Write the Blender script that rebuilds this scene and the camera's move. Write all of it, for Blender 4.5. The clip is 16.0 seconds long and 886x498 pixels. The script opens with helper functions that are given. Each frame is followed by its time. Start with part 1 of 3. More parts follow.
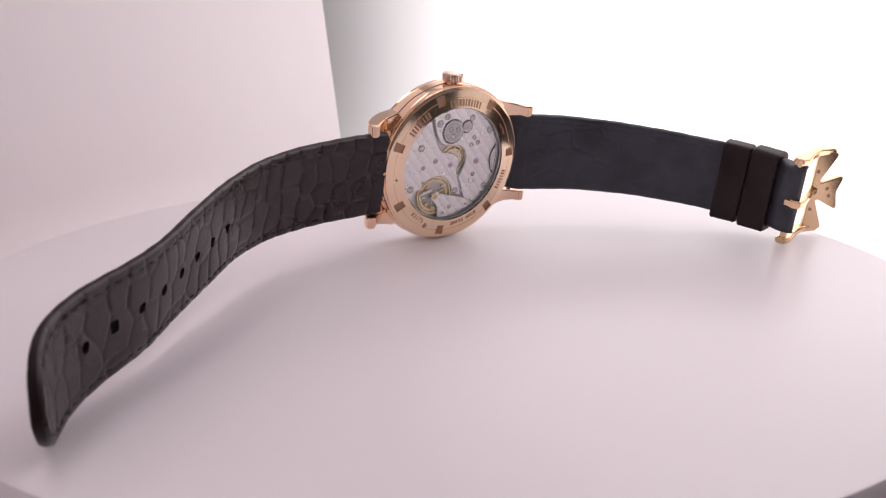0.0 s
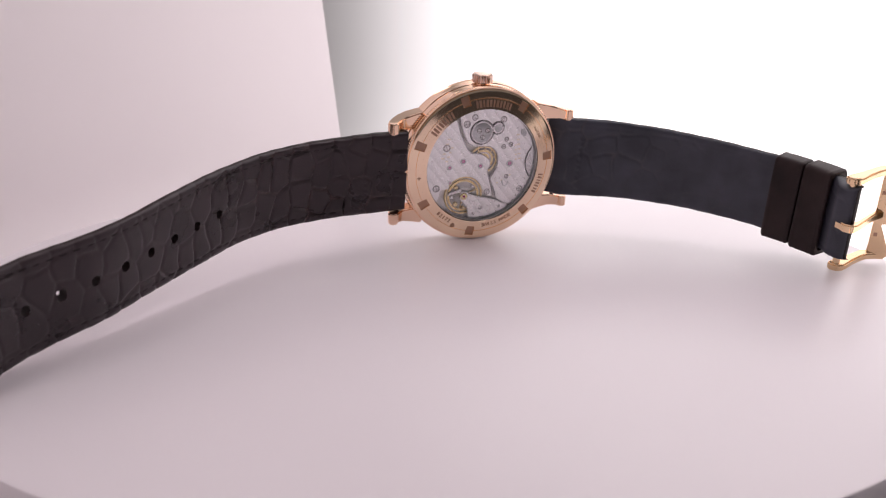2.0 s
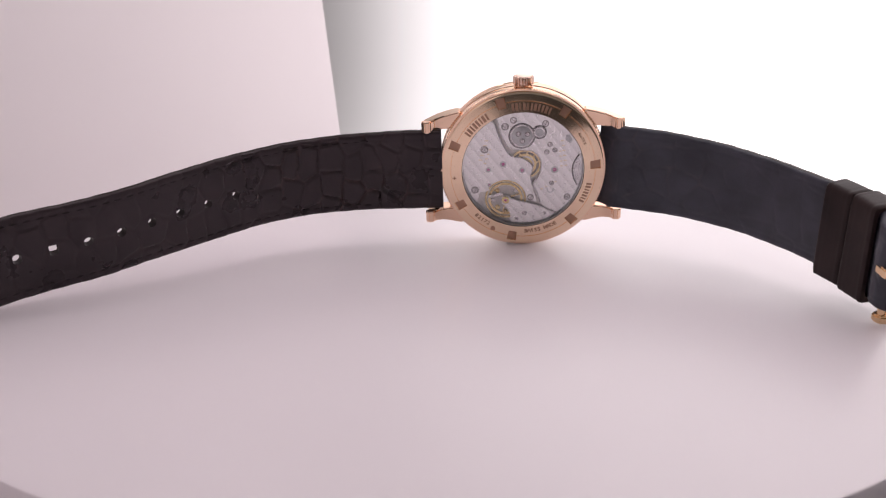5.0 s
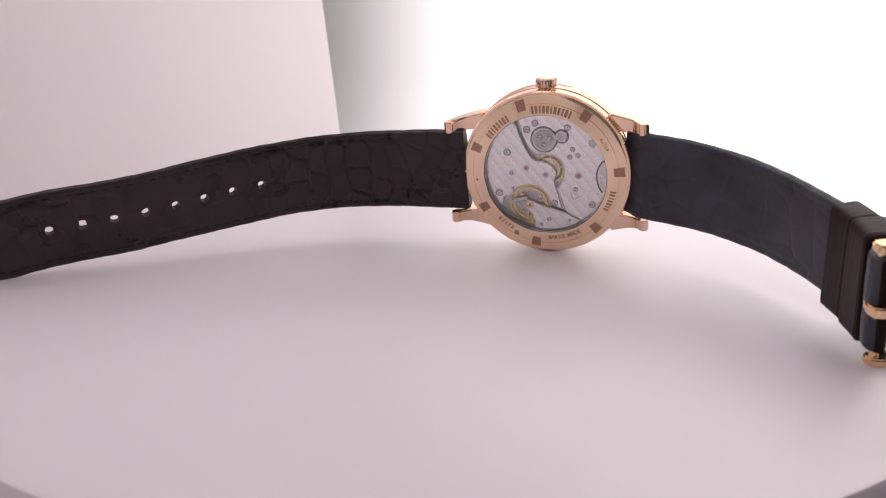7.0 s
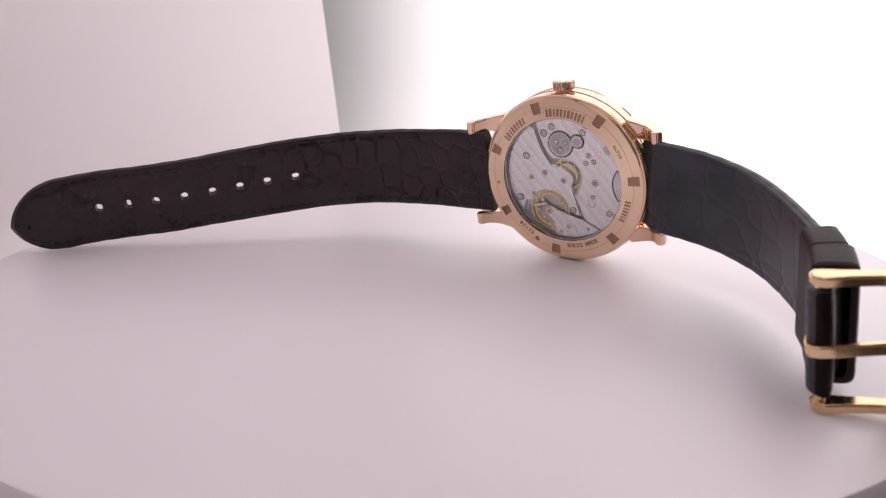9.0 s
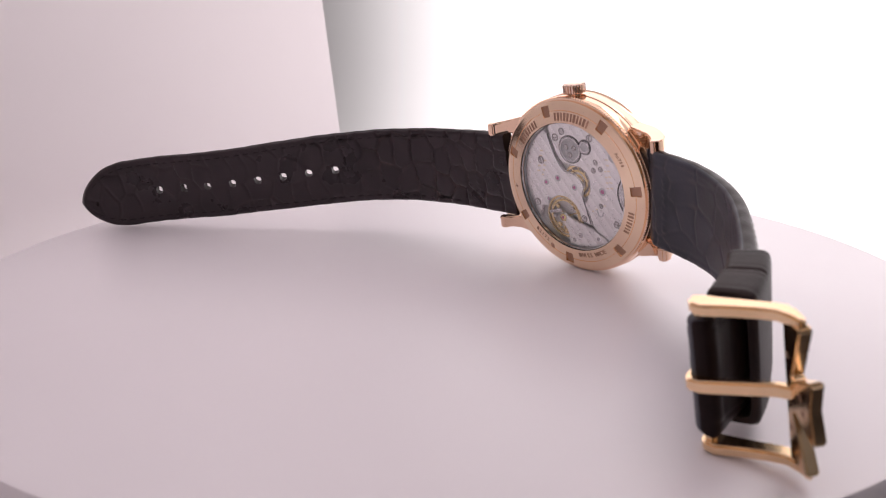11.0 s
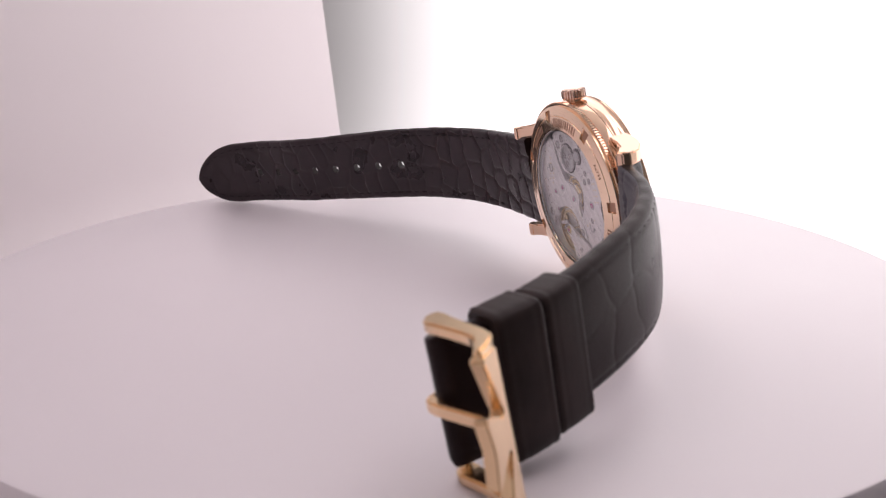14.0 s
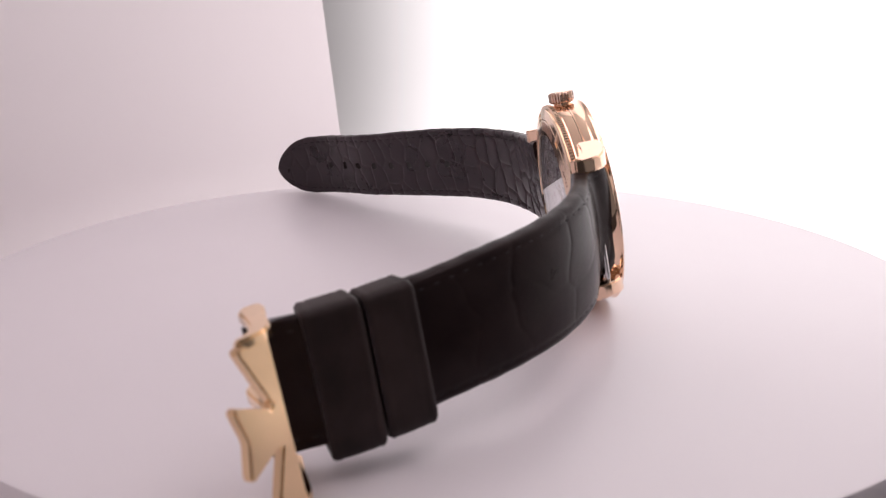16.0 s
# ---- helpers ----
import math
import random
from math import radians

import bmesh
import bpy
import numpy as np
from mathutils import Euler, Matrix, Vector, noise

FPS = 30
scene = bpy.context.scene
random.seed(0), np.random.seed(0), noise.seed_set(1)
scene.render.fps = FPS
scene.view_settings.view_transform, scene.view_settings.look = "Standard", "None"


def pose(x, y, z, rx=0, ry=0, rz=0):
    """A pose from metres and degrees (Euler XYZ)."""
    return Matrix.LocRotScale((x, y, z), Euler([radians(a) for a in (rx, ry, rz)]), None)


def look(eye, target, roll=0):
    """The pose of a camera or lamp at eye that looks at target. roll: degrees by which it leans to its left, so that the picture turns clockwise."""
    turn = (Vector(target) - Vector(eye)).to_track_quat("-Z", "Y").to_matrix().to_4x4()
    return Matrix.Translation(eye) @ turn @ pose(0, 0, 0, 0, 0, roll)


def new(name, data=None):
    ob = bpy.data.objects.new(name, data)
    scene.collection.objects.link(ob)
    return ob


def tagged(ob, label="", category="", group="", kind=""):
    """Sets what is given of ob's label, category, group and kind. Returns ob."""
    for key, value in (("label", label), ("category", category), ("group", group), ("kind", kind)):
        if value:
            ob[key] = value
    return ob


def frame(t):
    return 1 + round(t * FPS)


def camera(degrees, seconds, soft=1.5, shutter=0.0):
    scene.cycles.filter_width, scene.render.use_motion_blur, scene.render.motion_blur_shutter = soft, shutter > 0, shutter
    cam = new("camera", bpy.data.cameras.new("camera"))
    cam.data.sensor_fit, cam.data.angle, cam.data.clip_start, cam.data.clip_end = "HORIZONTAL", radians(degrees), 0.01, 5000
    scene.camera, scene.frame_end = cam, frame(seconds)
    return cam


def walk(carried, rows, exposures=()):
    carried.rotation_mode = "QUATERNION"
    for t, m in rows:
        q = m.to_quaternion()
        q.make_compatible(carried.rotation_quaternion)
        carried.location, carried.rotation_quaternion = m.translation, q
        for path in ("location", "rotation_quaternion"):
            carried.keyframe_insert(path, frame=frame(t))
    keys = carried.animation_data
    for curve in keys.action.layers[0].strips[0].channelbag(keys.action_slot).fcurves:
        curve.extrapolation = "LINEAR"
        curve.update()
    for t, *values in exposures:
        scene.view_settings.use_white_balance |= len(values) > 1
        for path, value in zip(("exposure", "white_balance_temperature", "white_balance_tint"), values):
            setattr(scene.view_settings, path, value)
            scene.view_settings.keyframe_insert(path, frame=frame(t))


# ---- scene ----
cam = camera(52.3425, 16.0, soft=1.15)
# a phone lens close up: near and far things fall slightly out of focus
cam.data.dof.use_dof, cam.data.dof.focus_distance, cam.data.dof.aperture_fstop = True, 0.192, 40.0
EYE = pose(0, -0.17629, 0.05504, 90 - 15.746, 0, -0.060)
walk(cam, [(0.0, EYE), (16.0, EYE)], exposures=[(0.0, 0.0), (16.0, 0.0)])

# ---- light ----
world = bpy.data.worlds.new("dim_room")
scene.world = world
world.use_nodes = True
world.node_tree.nodes["Background"].inputs["Color"].default_value = (1.0, 0.93, 0.96, 1)
world.node_tree.nodes["Background"].inputs["Strength"].default_value = 0.16


def area_lamp(name, size_x, size_y, power, m, colour=(1, 1, 1)):
    lamp = bpy.data.lights.new(name, "AREA")
    lamp.shape, lamp.size, lamp.size_y, lamp.energy, lamp.color = "RECTANGLE", size_x, size_y, power, colour
    ob = new(name, lamp)
    ob.matrix_basis = m
    return ob


# two light strips run under the roof of the tent
for strip_x in (-0.14, 0.18):
    area_lamp("light_strip", 0.11, 0.50, 0.395, look((strip_x, 0.0, 0.395), (strip_x, 0.001, 0)), (1.0, 0.897, 0.928))


# ---- materials ----
def node_material(name, colour, rough=0.5, metal=0.0):
    mat = bpy.data.materials.new(name)
    mat.use_nodes = True
    bsdf = mat.node_tree.nodes["Principled BSDF"]
    bsdf.inputs["Base Color"].default_value = (*colour, 1)
    bsdf.inputs["Roughness"].default_value = rough
    bsdf.inputs["Metallic"].default_value = metal
    return mat, mat.node_tree.nodes, mat.node_tree.links, bsdf


def coords(nodes, links, scale=(1, 1, 1)):
    tc, mp = nodes.new("ShaderNodeTexCoord"), nodes.new("ShaderNodeMapping")
    mp.inputs["Scale"].default_value = scale
    links.new(tc.outputs["Object"], mp.inputs["Vector"])
    return mp.outputs["Vector"]


def noise_node(nodes, links, vec, scale, detail=4):
    n = nodes.new("ShaderNodeTexNoise")
    n.inputs["Scale"].default_value, n.inputs["Detail"].default_value = scale, detail
    links.new(vec, n.inputs["Vector"])
    return n.outputs["Fac"]


def ramp(nodes, links, fac, stops):
    r = nodes.new("ShaderNodeValToRGB")
    els = r.color_ramp.elements
    while len(els) < len(stops):
        els.new(0.5)
    for e, (p, c) in zip(els, stops):
        e.position, e.color = p, (*c, 1)
    links.new(fac, r.inputs["Fac"])
    return r.outputs["Color"]


def spread(nodes, links, fac, lo, hi):
    m = nodes.new("ShaderNodeMapRange")
    m.inputs["To Min"].default_value, m.inputs["To Max"].default_value = lo, hi
    links.new(fac, m.inputs["Value"])
    return m.outputs["Result"]


def bump(nodes, links, bsdf, height, strength, distance):
    b = nodes.new("ShaderNodeBump")
    b.inputs["Strength"].default_value, b.inputs["Distance"].default_value = strength, distance
    links.new(height, b.inputs["Height"])
    links.new(b.outputs["Normal"], bsdf.inputs["Normal"])


def gold(name, colour, lo, hi, grain=(900, 900, 900), depth=0.00001):
    mat, n, l, b = node_material(name, colour, 0.2, 1.0)
    v = coords(n, l)
    l.new(spread(n, l, noise_node(n, l, v, 350), lo, hi), b.inputs["Roughness"])
    c = tuple(min(1, k * 1.06) for k in colour)
    d = tuple(k * 0.93 for k in colour)
    l.new(ramp(n, l, noise_node(n, l, v, 120), [(0.3, d), (0.7, c)]), b.inputs["Base Color"])
    bump(n, l, b, noise_node(n, l, coords(n, l, grain), 1.0), 0.25, depth)
    return mat


GOLD = gold("rose_gold_polished", (0.96, 0.675, 0.50), 0.04, 0.10)
GOLD_SATIN = gold("rose_gold_satin", (1.0, 0.74, 0.545), 0.085, 0.14, (6000, 6000, 6000), 0.000008)
GOLD_SOFT = gold("crown_gold", (0.88, 0.68, 0.57), 0.12, 0.22)
GOLD_PALE = gold("buckle_gold", (0.88, 0.635, 0.40), 0.13, 0.25)
GOLD_DEEP = gold("engraved_gold", (0.46, 0.28, 0.20), 0.38, 0.5)
GILT_FAINT = gold("faint_gilt", (0.88, 0.78, 0.62), 0.3, 0.4)
BRASS = gold("gilt_brass", (0.80, 0.62, 0.34), 0.18, 0.32)


def leather(name, dark, light, rough, gloss=0.34, crease=None, tint=(1.0, 0.87, 0.94)):
    mat, n, l, b = node_material(name, dark, rough)
    v = coords(n, l)
    big, fine = noise_node(n, l, v, 130, 5), noise_node(n, l, v, 2600, 3)
    tone = ramp(n, l, big, [(0.32, dark), (0.68, light)])
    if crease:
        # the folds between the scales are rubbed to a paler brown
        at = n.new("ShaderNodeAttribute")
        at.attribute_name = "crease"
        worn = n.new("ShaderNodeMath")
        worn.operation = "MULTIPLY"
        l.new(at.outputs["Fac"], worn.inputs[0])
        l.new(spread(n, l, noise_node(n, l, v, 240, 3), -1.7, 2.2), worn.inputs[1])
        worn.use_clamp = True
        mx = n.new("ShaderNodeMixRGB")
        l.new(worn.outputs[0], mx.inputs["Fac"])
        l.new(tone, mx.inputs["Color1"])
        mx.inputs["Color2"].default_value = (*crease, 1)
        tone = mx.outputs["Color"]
    l.new(tone, b.inputs["Base Color"])
    l.new(spread(n, l, big, rough - 0.07, rough + 0.09), b.inputs["Roughness"])
    mix = n.new("ShaderNodeMath")
    mix.operation = "ADD"
    l.new(big, mix.inputs[0])
    l.new(fine, mix.inputs[1])
    bump(n, l, b, mix.outputs[0], 0.35, 0.00008)
    b.inputs["Specular IOR Level"].default_value = gloss
    b.inputs["Specular Tint"].default_value = (*tint, 1)
    return mat


LEATHER = leather("dark_brown_alligator", (0.0130, 0.0075, 0.0075), (0.021, 0.0125, 0.0122), 0.30, 0.45)
LEATHER.node_tree.nodes["Principled BSDF"].inputs["Coat Weight"].default_value = 0.04
LEATHER.node_tree.nodes["Principled BSDF"].inputs["IOR"].default_value = 1.2
LEATHER.node_tree.nodes["Principled BSDF"].inputs["Coat Roughness"].default_value = 0.12
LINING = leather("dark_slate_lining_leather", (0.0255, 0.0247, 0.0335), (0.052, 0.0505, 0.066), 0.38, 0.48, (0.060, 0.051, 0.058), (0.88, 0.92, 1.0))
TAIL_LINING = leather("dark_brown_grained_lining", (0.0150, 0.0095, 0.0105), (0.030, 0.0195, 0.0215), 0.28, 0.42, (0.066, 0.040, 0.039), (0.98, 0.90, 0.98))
KEEPER = leather("smooth_dark_leather", (0.0200, 0.0130, 0.0125), (0.040, 0.0260, 0.0245), 0.44, 0.40, None, (0.90, 0.92, 1.0))
KEEPER.node_tree.nodes["Principled BSDF"].inputs["IOR"].default_value = 1.28
THREAD = leather("dark_brown_thread", (0.014, 0.0100, 0.0110), (0.026, 0.020, 0.022), 0.6, 0.2)


def white_sheet(name, colour, rough, grain):
    mat, n, l, b = node_material(name, colour, rough)
    v = coords(n, l)
    lo = tuple(k * 0.975 for k in colour)
    l.new(ramp(n, l, noise_node(n, l, v, 9, 3), [(0.3, lo), (0.7, colour)]), b.inputs["Base Color"])
    l.new(spread(n, l, noise_node(n, l, v, 60), rough - 0.06, rough + 0.06), b.inputs["Roughness"])
    bump(n, l, b, noise_node(n, l, v, grain, 3), 0.12, 0.00006)
    return mat


PLATTER = white_sheet("white_acrylic", (0.80, 0.745, 0.785), 0.36, 1800)
PLATTER.node_tree.nodes["Principled BSDF"].inputs["Specular IOR Level"].default_value = 0.75
CARD = white_sheet("white_card", (0.77, 0.714, 0.733), 0.85, 900)
FABRIC = white_sheet("white_tent_fabric", (0.82, 0.80, 0.78), 0.9, 1500)
HOUSING = white_sheet("grey_plastic", (0.30, 0.25, 0.24), 0.5, 1200)


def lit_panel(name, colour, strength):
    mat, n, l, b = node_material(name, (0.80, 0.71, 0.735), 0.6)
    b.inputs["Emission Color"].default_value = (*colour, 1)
    # light falling off towards the left end is put into the emission
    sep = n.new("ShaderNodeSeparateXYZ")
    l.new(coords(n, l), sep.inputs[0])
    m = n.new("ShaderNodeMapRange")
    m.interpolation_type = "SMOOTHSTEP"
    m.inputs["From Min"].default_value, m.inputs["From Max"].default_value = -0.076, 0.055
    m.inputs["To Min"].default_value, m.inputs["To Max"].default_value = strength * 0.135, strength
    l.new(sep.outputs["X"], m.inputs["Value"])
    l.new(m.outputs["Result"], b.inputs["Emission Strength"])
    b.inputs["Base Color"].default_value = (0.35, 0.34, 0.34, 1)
    return mat


SWEEP_GLOW = lit_panel("glowing_white_sweep", (1.0, 0.932, 0.950), 1.4)


def steel(name, colour, lo, hi, stripes=False):
    mat, n, l, b = node_material(name, colour, lo, 1.0)
    v = coords(n, l)
    fine = noise_node(n, l, v, 1500, 3)
    l.new(spread(n, l, fine, lo, hi), b.inputs["Roughness"])
    if stripes:
        # broad diagonal finishing stripes with a rounded section
        mp = n.new("ShaderNodeMapping")
        mp.inputs["Rotation"].default_value = (0, radians(-52), 0)
        l.new(n.new("ShaderNodeTexCoord").outputs["Object"], mp.inputs["Vector"])
        w = n.new("ShaderNodeTexWave")
        w.wave_type, w.bands_direction, w.wave_profile = "BANDS", "Z", "SAW"
        w.inputs["Scale"].default_value = 165.0
        w.inputs["Distortion"].default_value = 0.0
        l.new(mp.outputs["Vector"], w.inputs["Vector"])
        c2 = tuple(k * 0.90 for k in colour)
        l.new(ramp(n, l, w.outputs["Fac"], [(0.0, c2), (0.55, colour), (1.0, tuple(min(1, k * 1.05) for k in colour))]), b.inputs["Base Color"])
        bump(n, l, b, w.outputs["Fac"], 0.08, 0.00003)
    else:
        l.new(ramp(n, l, noise_node(n, l, v, 700), [(0.3, tuple(k * 0.85 for k in colour)), (0.7, colour)]), b.inputs["Base Color"])
        bump(n, l, b, fine, 0.2, 0.00001)
    return mat


RHODIUM = steel("striped_rhodium", (0.91, 0.89, 0.90), 0.25, 0.31, True)
STEEL = steel("polished_steel", (0.72, 0.70, 0.71), 0.12, 0.25)
STEEL_DARK = steel("grained_steel", (0.60, 0.60, 0.62), 0.28, 0.42)
BASEPLATE = steel("shadowed_mainplate", (0.74, 0.71, 0.70), 0.3, 0.45)
RUBY, _n, _l, _b = node_material("ruby", (0.62, 0.13, 0.36), 0.12)
# two dark metals carry the shade of gaps, slots and recesses as colour
DARK_GAP, _n, _l, _b = node_material("dark_gap_shade", (0.05, 0.045, 0.045), 0.4, 0.6)
GAP_GREY, _n, _l, _b = node_material("shaded_steel_recess", (0.27, 0.25, 0.25), 0.35, 0.7)
DIAL, _n, _l, _b = node_material("silvered_dial", (0.75, 0.74, 0.72), 0.4, 0.3)
GLASS, _n, _l, _b = node_material("sapphire_glass", (1, 1, 1), 0.0)
_b.inputs["Transmission Weight"].default_value, _b.inputs["IOR"].default_value = 1.0, 1.45


# ---- mesh helpers (millimetres in, metres out) ----
MM = 0.001


def part(name, bm, material, parent=None, label="", smooth=None):
    """One mesh object under a thing or part, from a bmesh or from (verts, faces)."""
    me = bpy.data.meshes.new(name)
    if isinstance(bm, tuple):
        me.from_pydata([tuple(v) for v in bm[0]], [], bm[1])
    else:
        bm.to_mesh(me)
        bm.free()
    me.transform(Matrix.Scale(MM, 4))
    me.materials.append(material)
    if smooth is not None:
        me.shade_smooth()
        me.set_sharp_from_angle(angle=radians(smooth))
    me.update()
    ob = new(name, me)
    if parent is not None:
        ob.parent = parent
    if label:
        ob["label"] = label
    return ob


def lathe(profile, segs=128, axis="Y", closed=True):
    """Revolve (r, h) pairs round the axis."""
    verts, faces, n = [], [], len(profile)
    for i in range(segs):
        a = 2 * math.pi * i / segs
        for r, h in profile:
            verts.append((r * math.cos(a), h, r * math.sin(a)) if axis == "Y" else (r * math.cos(a), r * math.sin(a), h))
    for i in range(segs):
        j = (i + 1) % segs
        for k in range(n if closed else n - 1):
            m = (k + 1) % n
            faces.append((i * n + k, i * n + m, j * n + m, j * n + k))
    bm = bmesh.new()
    vs = [bm.verts.new(v) for v in verts]
    for f in faces:
        bm.faces.new([vs[i] for i in f])
    bmesh.ops.recalc_face_normals(bm, faces=bm.faces)
    return bm


def prism(outline, lo, hi, plane="XZ", edge=0.0, segs=2):
    """Extrude a closed outline between two heights on the third axis, with rounded edges."""
    bm = bmesh.new()

    def at(p, h):
        return {"XZ": (p[0], h, p[1]), "XY": (p[0], p[1], h), "YZ": (h, p[0], p[1])}[plane]
    a = [bm.verts.new(at(p, lo)) for p in outline]
    b = [bm.verts.new(at(p, hi)) for p in outline]
    bm.faces.new(a)
    bm.faces.new(list(reversed(b)))
    for i in range(len(outline)):
        j = (i + 1) % len(outline)
        bm.faces.new((a[j], a[i], b[i], b[j]))
    bmesh.ops.recalc_face_normals(bm, faces=bm.faces)
    if edge:
        keep = [e for e in bm.edges if e.calc_face_angle(0) > 0.3]
        bmesh.ops.bevel(bm, geom=keep, offset=edge, segments=segs, affect="EDGES", clamp_overlap=True)
    return bm


def disc(x, z, r, lo, hi, edge=0.05, segs=24):
    return prism([(x + r * math.cos(2 * math.pi * i / segs), z + r * math.sin(2 * math.pi * i / segs)) for i in range(segs)], lo, hi, "XZ", edge, 1)


def tube(points, radius, segs=8):
    """A round bar along points (mm)."""
    pts = [Vector(p) for p in points]
    bm, rings = bmesh.new(), []
    for i, p in enumerate(pts):
        d = (pts[min(i + 1, len(pts) - 1)] - pts[max(i - 1, 0)]).normalized()
        u = d.orthogonal().normalized() if i == 0 else (ref - d * ref.dot(d)).normalized()
        ref, w = u, d.cross(u)
        rings.append([bm.verts.new(p + radius * (math.cos(2 * math.pi * k / segs) * u + math.sin(2 * math.pi * k / segs) * w)) for k in range(segs)])
    for a, b in zip(rings, rings[1:]):
        for k in range(segs):
            bm.faces.new((a[k], a[(k + 1) % segs], b[(k + 1) % segs], b[k]))
    bm.faces.new(list(reversed(rings[0])))
    bm.faces.new(rings[-1])
    bmesh.ops.recalc_face_normals(bm, faces=bm.faces)
    return bm


# ---- the light tent and the turntable ----
FLOOR_Z = -30.0
R_PLATTER = 96.74


def sweep_sheet(name, x0, y0, x1, y1, height, lean, material, label, fillet=70.0, side=1):
    """An upright sheet over the plan line (x0, y0)-(x1, y1) that runs out into the floor with a fillet on its inner side."""
    d = Vector((x1 - x0, y1 - y0, 0)).normalized()
    n = Vector((-d.y, d.x, 0)) * side
    prof = [(fillet * (1 - math.sin(a)), fillet * (1 - math.cos(a))) for a in [math.pi / 2 * i / 12 for i in range(13)]] + [(0, height * k / 6) for k in range(2, 7)]
    prof = [(160, 0)] + prof
    verts, faces = [], []
    for u in (0.0, 1.0):
        for back in (0, 2.5):
            for off, z in prof:
                q = Vector((x0, y0, 0)).lerp(Vector((x1, y1, 0)), u) + n * (off - back) + d * (lean * z / height * (1 if u else 0))
                verts.append((q.x, q.y, FLOOR_Z + z + (1.0 if back == 0 else 0.0)))
    k = len(prof)
    for i in range(k - 1):
        faces += [(i, i + 1, 2 * k + i + 1, 2 * k + i), (k + i, 3 * k + i, 3 * k + i + 1, k + i + 1), (i, k + i, k + i + 1, i + 1), (2 * k + i, 2 * k + i + 1, 3 * k + i + 1, 3 * k + i)]
    faces += [(0, 2 * k, 3 * k, k), (k - 1, 2 * k - 1, 4 * k - 1, 3 * k - 1)]
    ob = part(name, (verts, faces), material, None, "", 40)
    return tagged(ob, label, "wall", kind="structure")


def box(x0, x1, y0, y1, z0, z1, edge=0.0):
    return prism([(x0, y0), (x1, y0), (x1, y1), (x0, y1)], z0, z1, "XY", edge)


DESK = white_sheet("black_brown_desk", (0.022, 0.017, 0.016), 0.5, 700)
tagged(part("desk", box(-700, 700, -700, 600, FLOOR_Z - 30, FLOOR_Z - 2), DESK), "black-brown wooden desk under the light tent", "desk", kind="structure")
floor = tagged(part("floor", prism([(-420, -330), (26, -330), (26, 10), (420, 10), (420, 420), (-420, 420)], FLOOR_Z - 2, FLOOR_Z, "XY"), CARD), "matt white floor of a photo light tent", "floor", kind="structure")
# left card leans and its far edge stops short of the back wall
sweep_sheet("wall_left", -330, -300, -42.8, 224, 330, -58, CARD, "pale matt white side card with a leaning edge", 26, -1)
sweep_sheet("wall_back", -420, 345, 0, 345, 430, 0, FABRIC, "white fabric back wall of the light tent", 40, -1)
# this sheet itself glows, floor run included, to give the overbright white background
sweep_sheet("glow_sweep", -90, 330, 330, 50, 430, 0, SWEEP_GLOW, "bright white sweep behind the turntable, its brightness put in as glow", 60, -1)
sweep_sheet("wall_right", 330, -90, 330, 48, 430, 0, FABRIC, "white fabric side wall of the light tent", 90, 1)
# out-of-view white flap, added so the caseback ring reflects something bright
tagged(part("front_reflector", box(-330, -90, -333, -330, FLOOR_Z, 400), FABRIC), "unseen white front flap added to reflect light into the caseback", "wall", kind="structure")
tagged(part("ceiling", box(-420, 420, -330, 420, 400, 404), FABRIC), "white fabric roof of the light tent", "ceiling", kind="structure")

turntable = new("turntable")
tagged(turntable, "round white acrylic display turntable with a plain rim", "turntable")
part("platter", lathe([(0.01, 0), (R_PLATTER - 0.9, 0), (R_PLATTER - 0.25, -0.25), (R_PLATTER, -1.1), (R_PLATTER, -22.5), (R_PLATTER - 0.8, -23.5), (0.01, -23.5)], 256, "Z"), PLATTER, turntable, "", 35)
part("drive_housing", lathe([(0.01, -23.5), (60, -23.5), (61, -24.5), (62, FLOOR_Z + 1), (62, FLOOR_Z), (0.01, FLOOR_Z)], 128, "Z"), HOUSING, turntable, "grey plastic drive housing", 35)

# ---- the watch: curves of the two straps, in millimetres round the turntable's axis ----
watch = new("wristwatch")
tagged(watch, "rose gold wristwatch with glazed back and open dark brown alligator strap", "watch")
BASE = Matrix.Translation((0.019774, 0.016825, 0.0))
SHIFT = Vector((19.774, 16.825, 0))

TAIL = dict(start=(-15.4043, 22.5518, 17.1203), length=96.0, end=91.82, width=(18.41, -2.72), tuck=0.0, dive=0.0,
            turn=(3.0187, 3.1618, 3.3308, 3.5196, 3.6895, 3.7648, 3.758, 3.7873, 3.7777, 3.5462, 3.6537, 3.9493, 4.2764, 4.6029),
            rise=(-0.0301, -0.0346, -0.0927, -0.1392, -0.144, -0.1059, -0.1452, -0.1718), lean=(0.2571, 0.2592, 0.2448, 0.1994, 0.2342, 0.2069, 0.0679, -0.0991))
SHORT = dict(start=(39.9419, 15.0543, 19.233), length=70.0, end=68.8, width=(18.47, -2.60), tuck=1.735, dive=2.3,
             turn=(-0.381, -0.5188, -0.6563, -0.8307, -1.0635, -1.1588, -1.252, -1.456, -1.6719),
             rise=(-0.0811, -0.0974, -0.106, -0.129, -0.1506, -0.1792), lean=(-0.1581, -0.1255, -0.1417, -0.1403, -0.0811, -0.0787))


def soft_line(k, u):
    """Knots at even steps along a strap, joined by a softened line."""
    at = np.linspace(-0.1, 1.0, len(k))
    w = np.hanning(13)
    return sum(np.interp(u + (i - 6) * 0.01, at, k) * w[i] for i in range(13)) / w.sum()


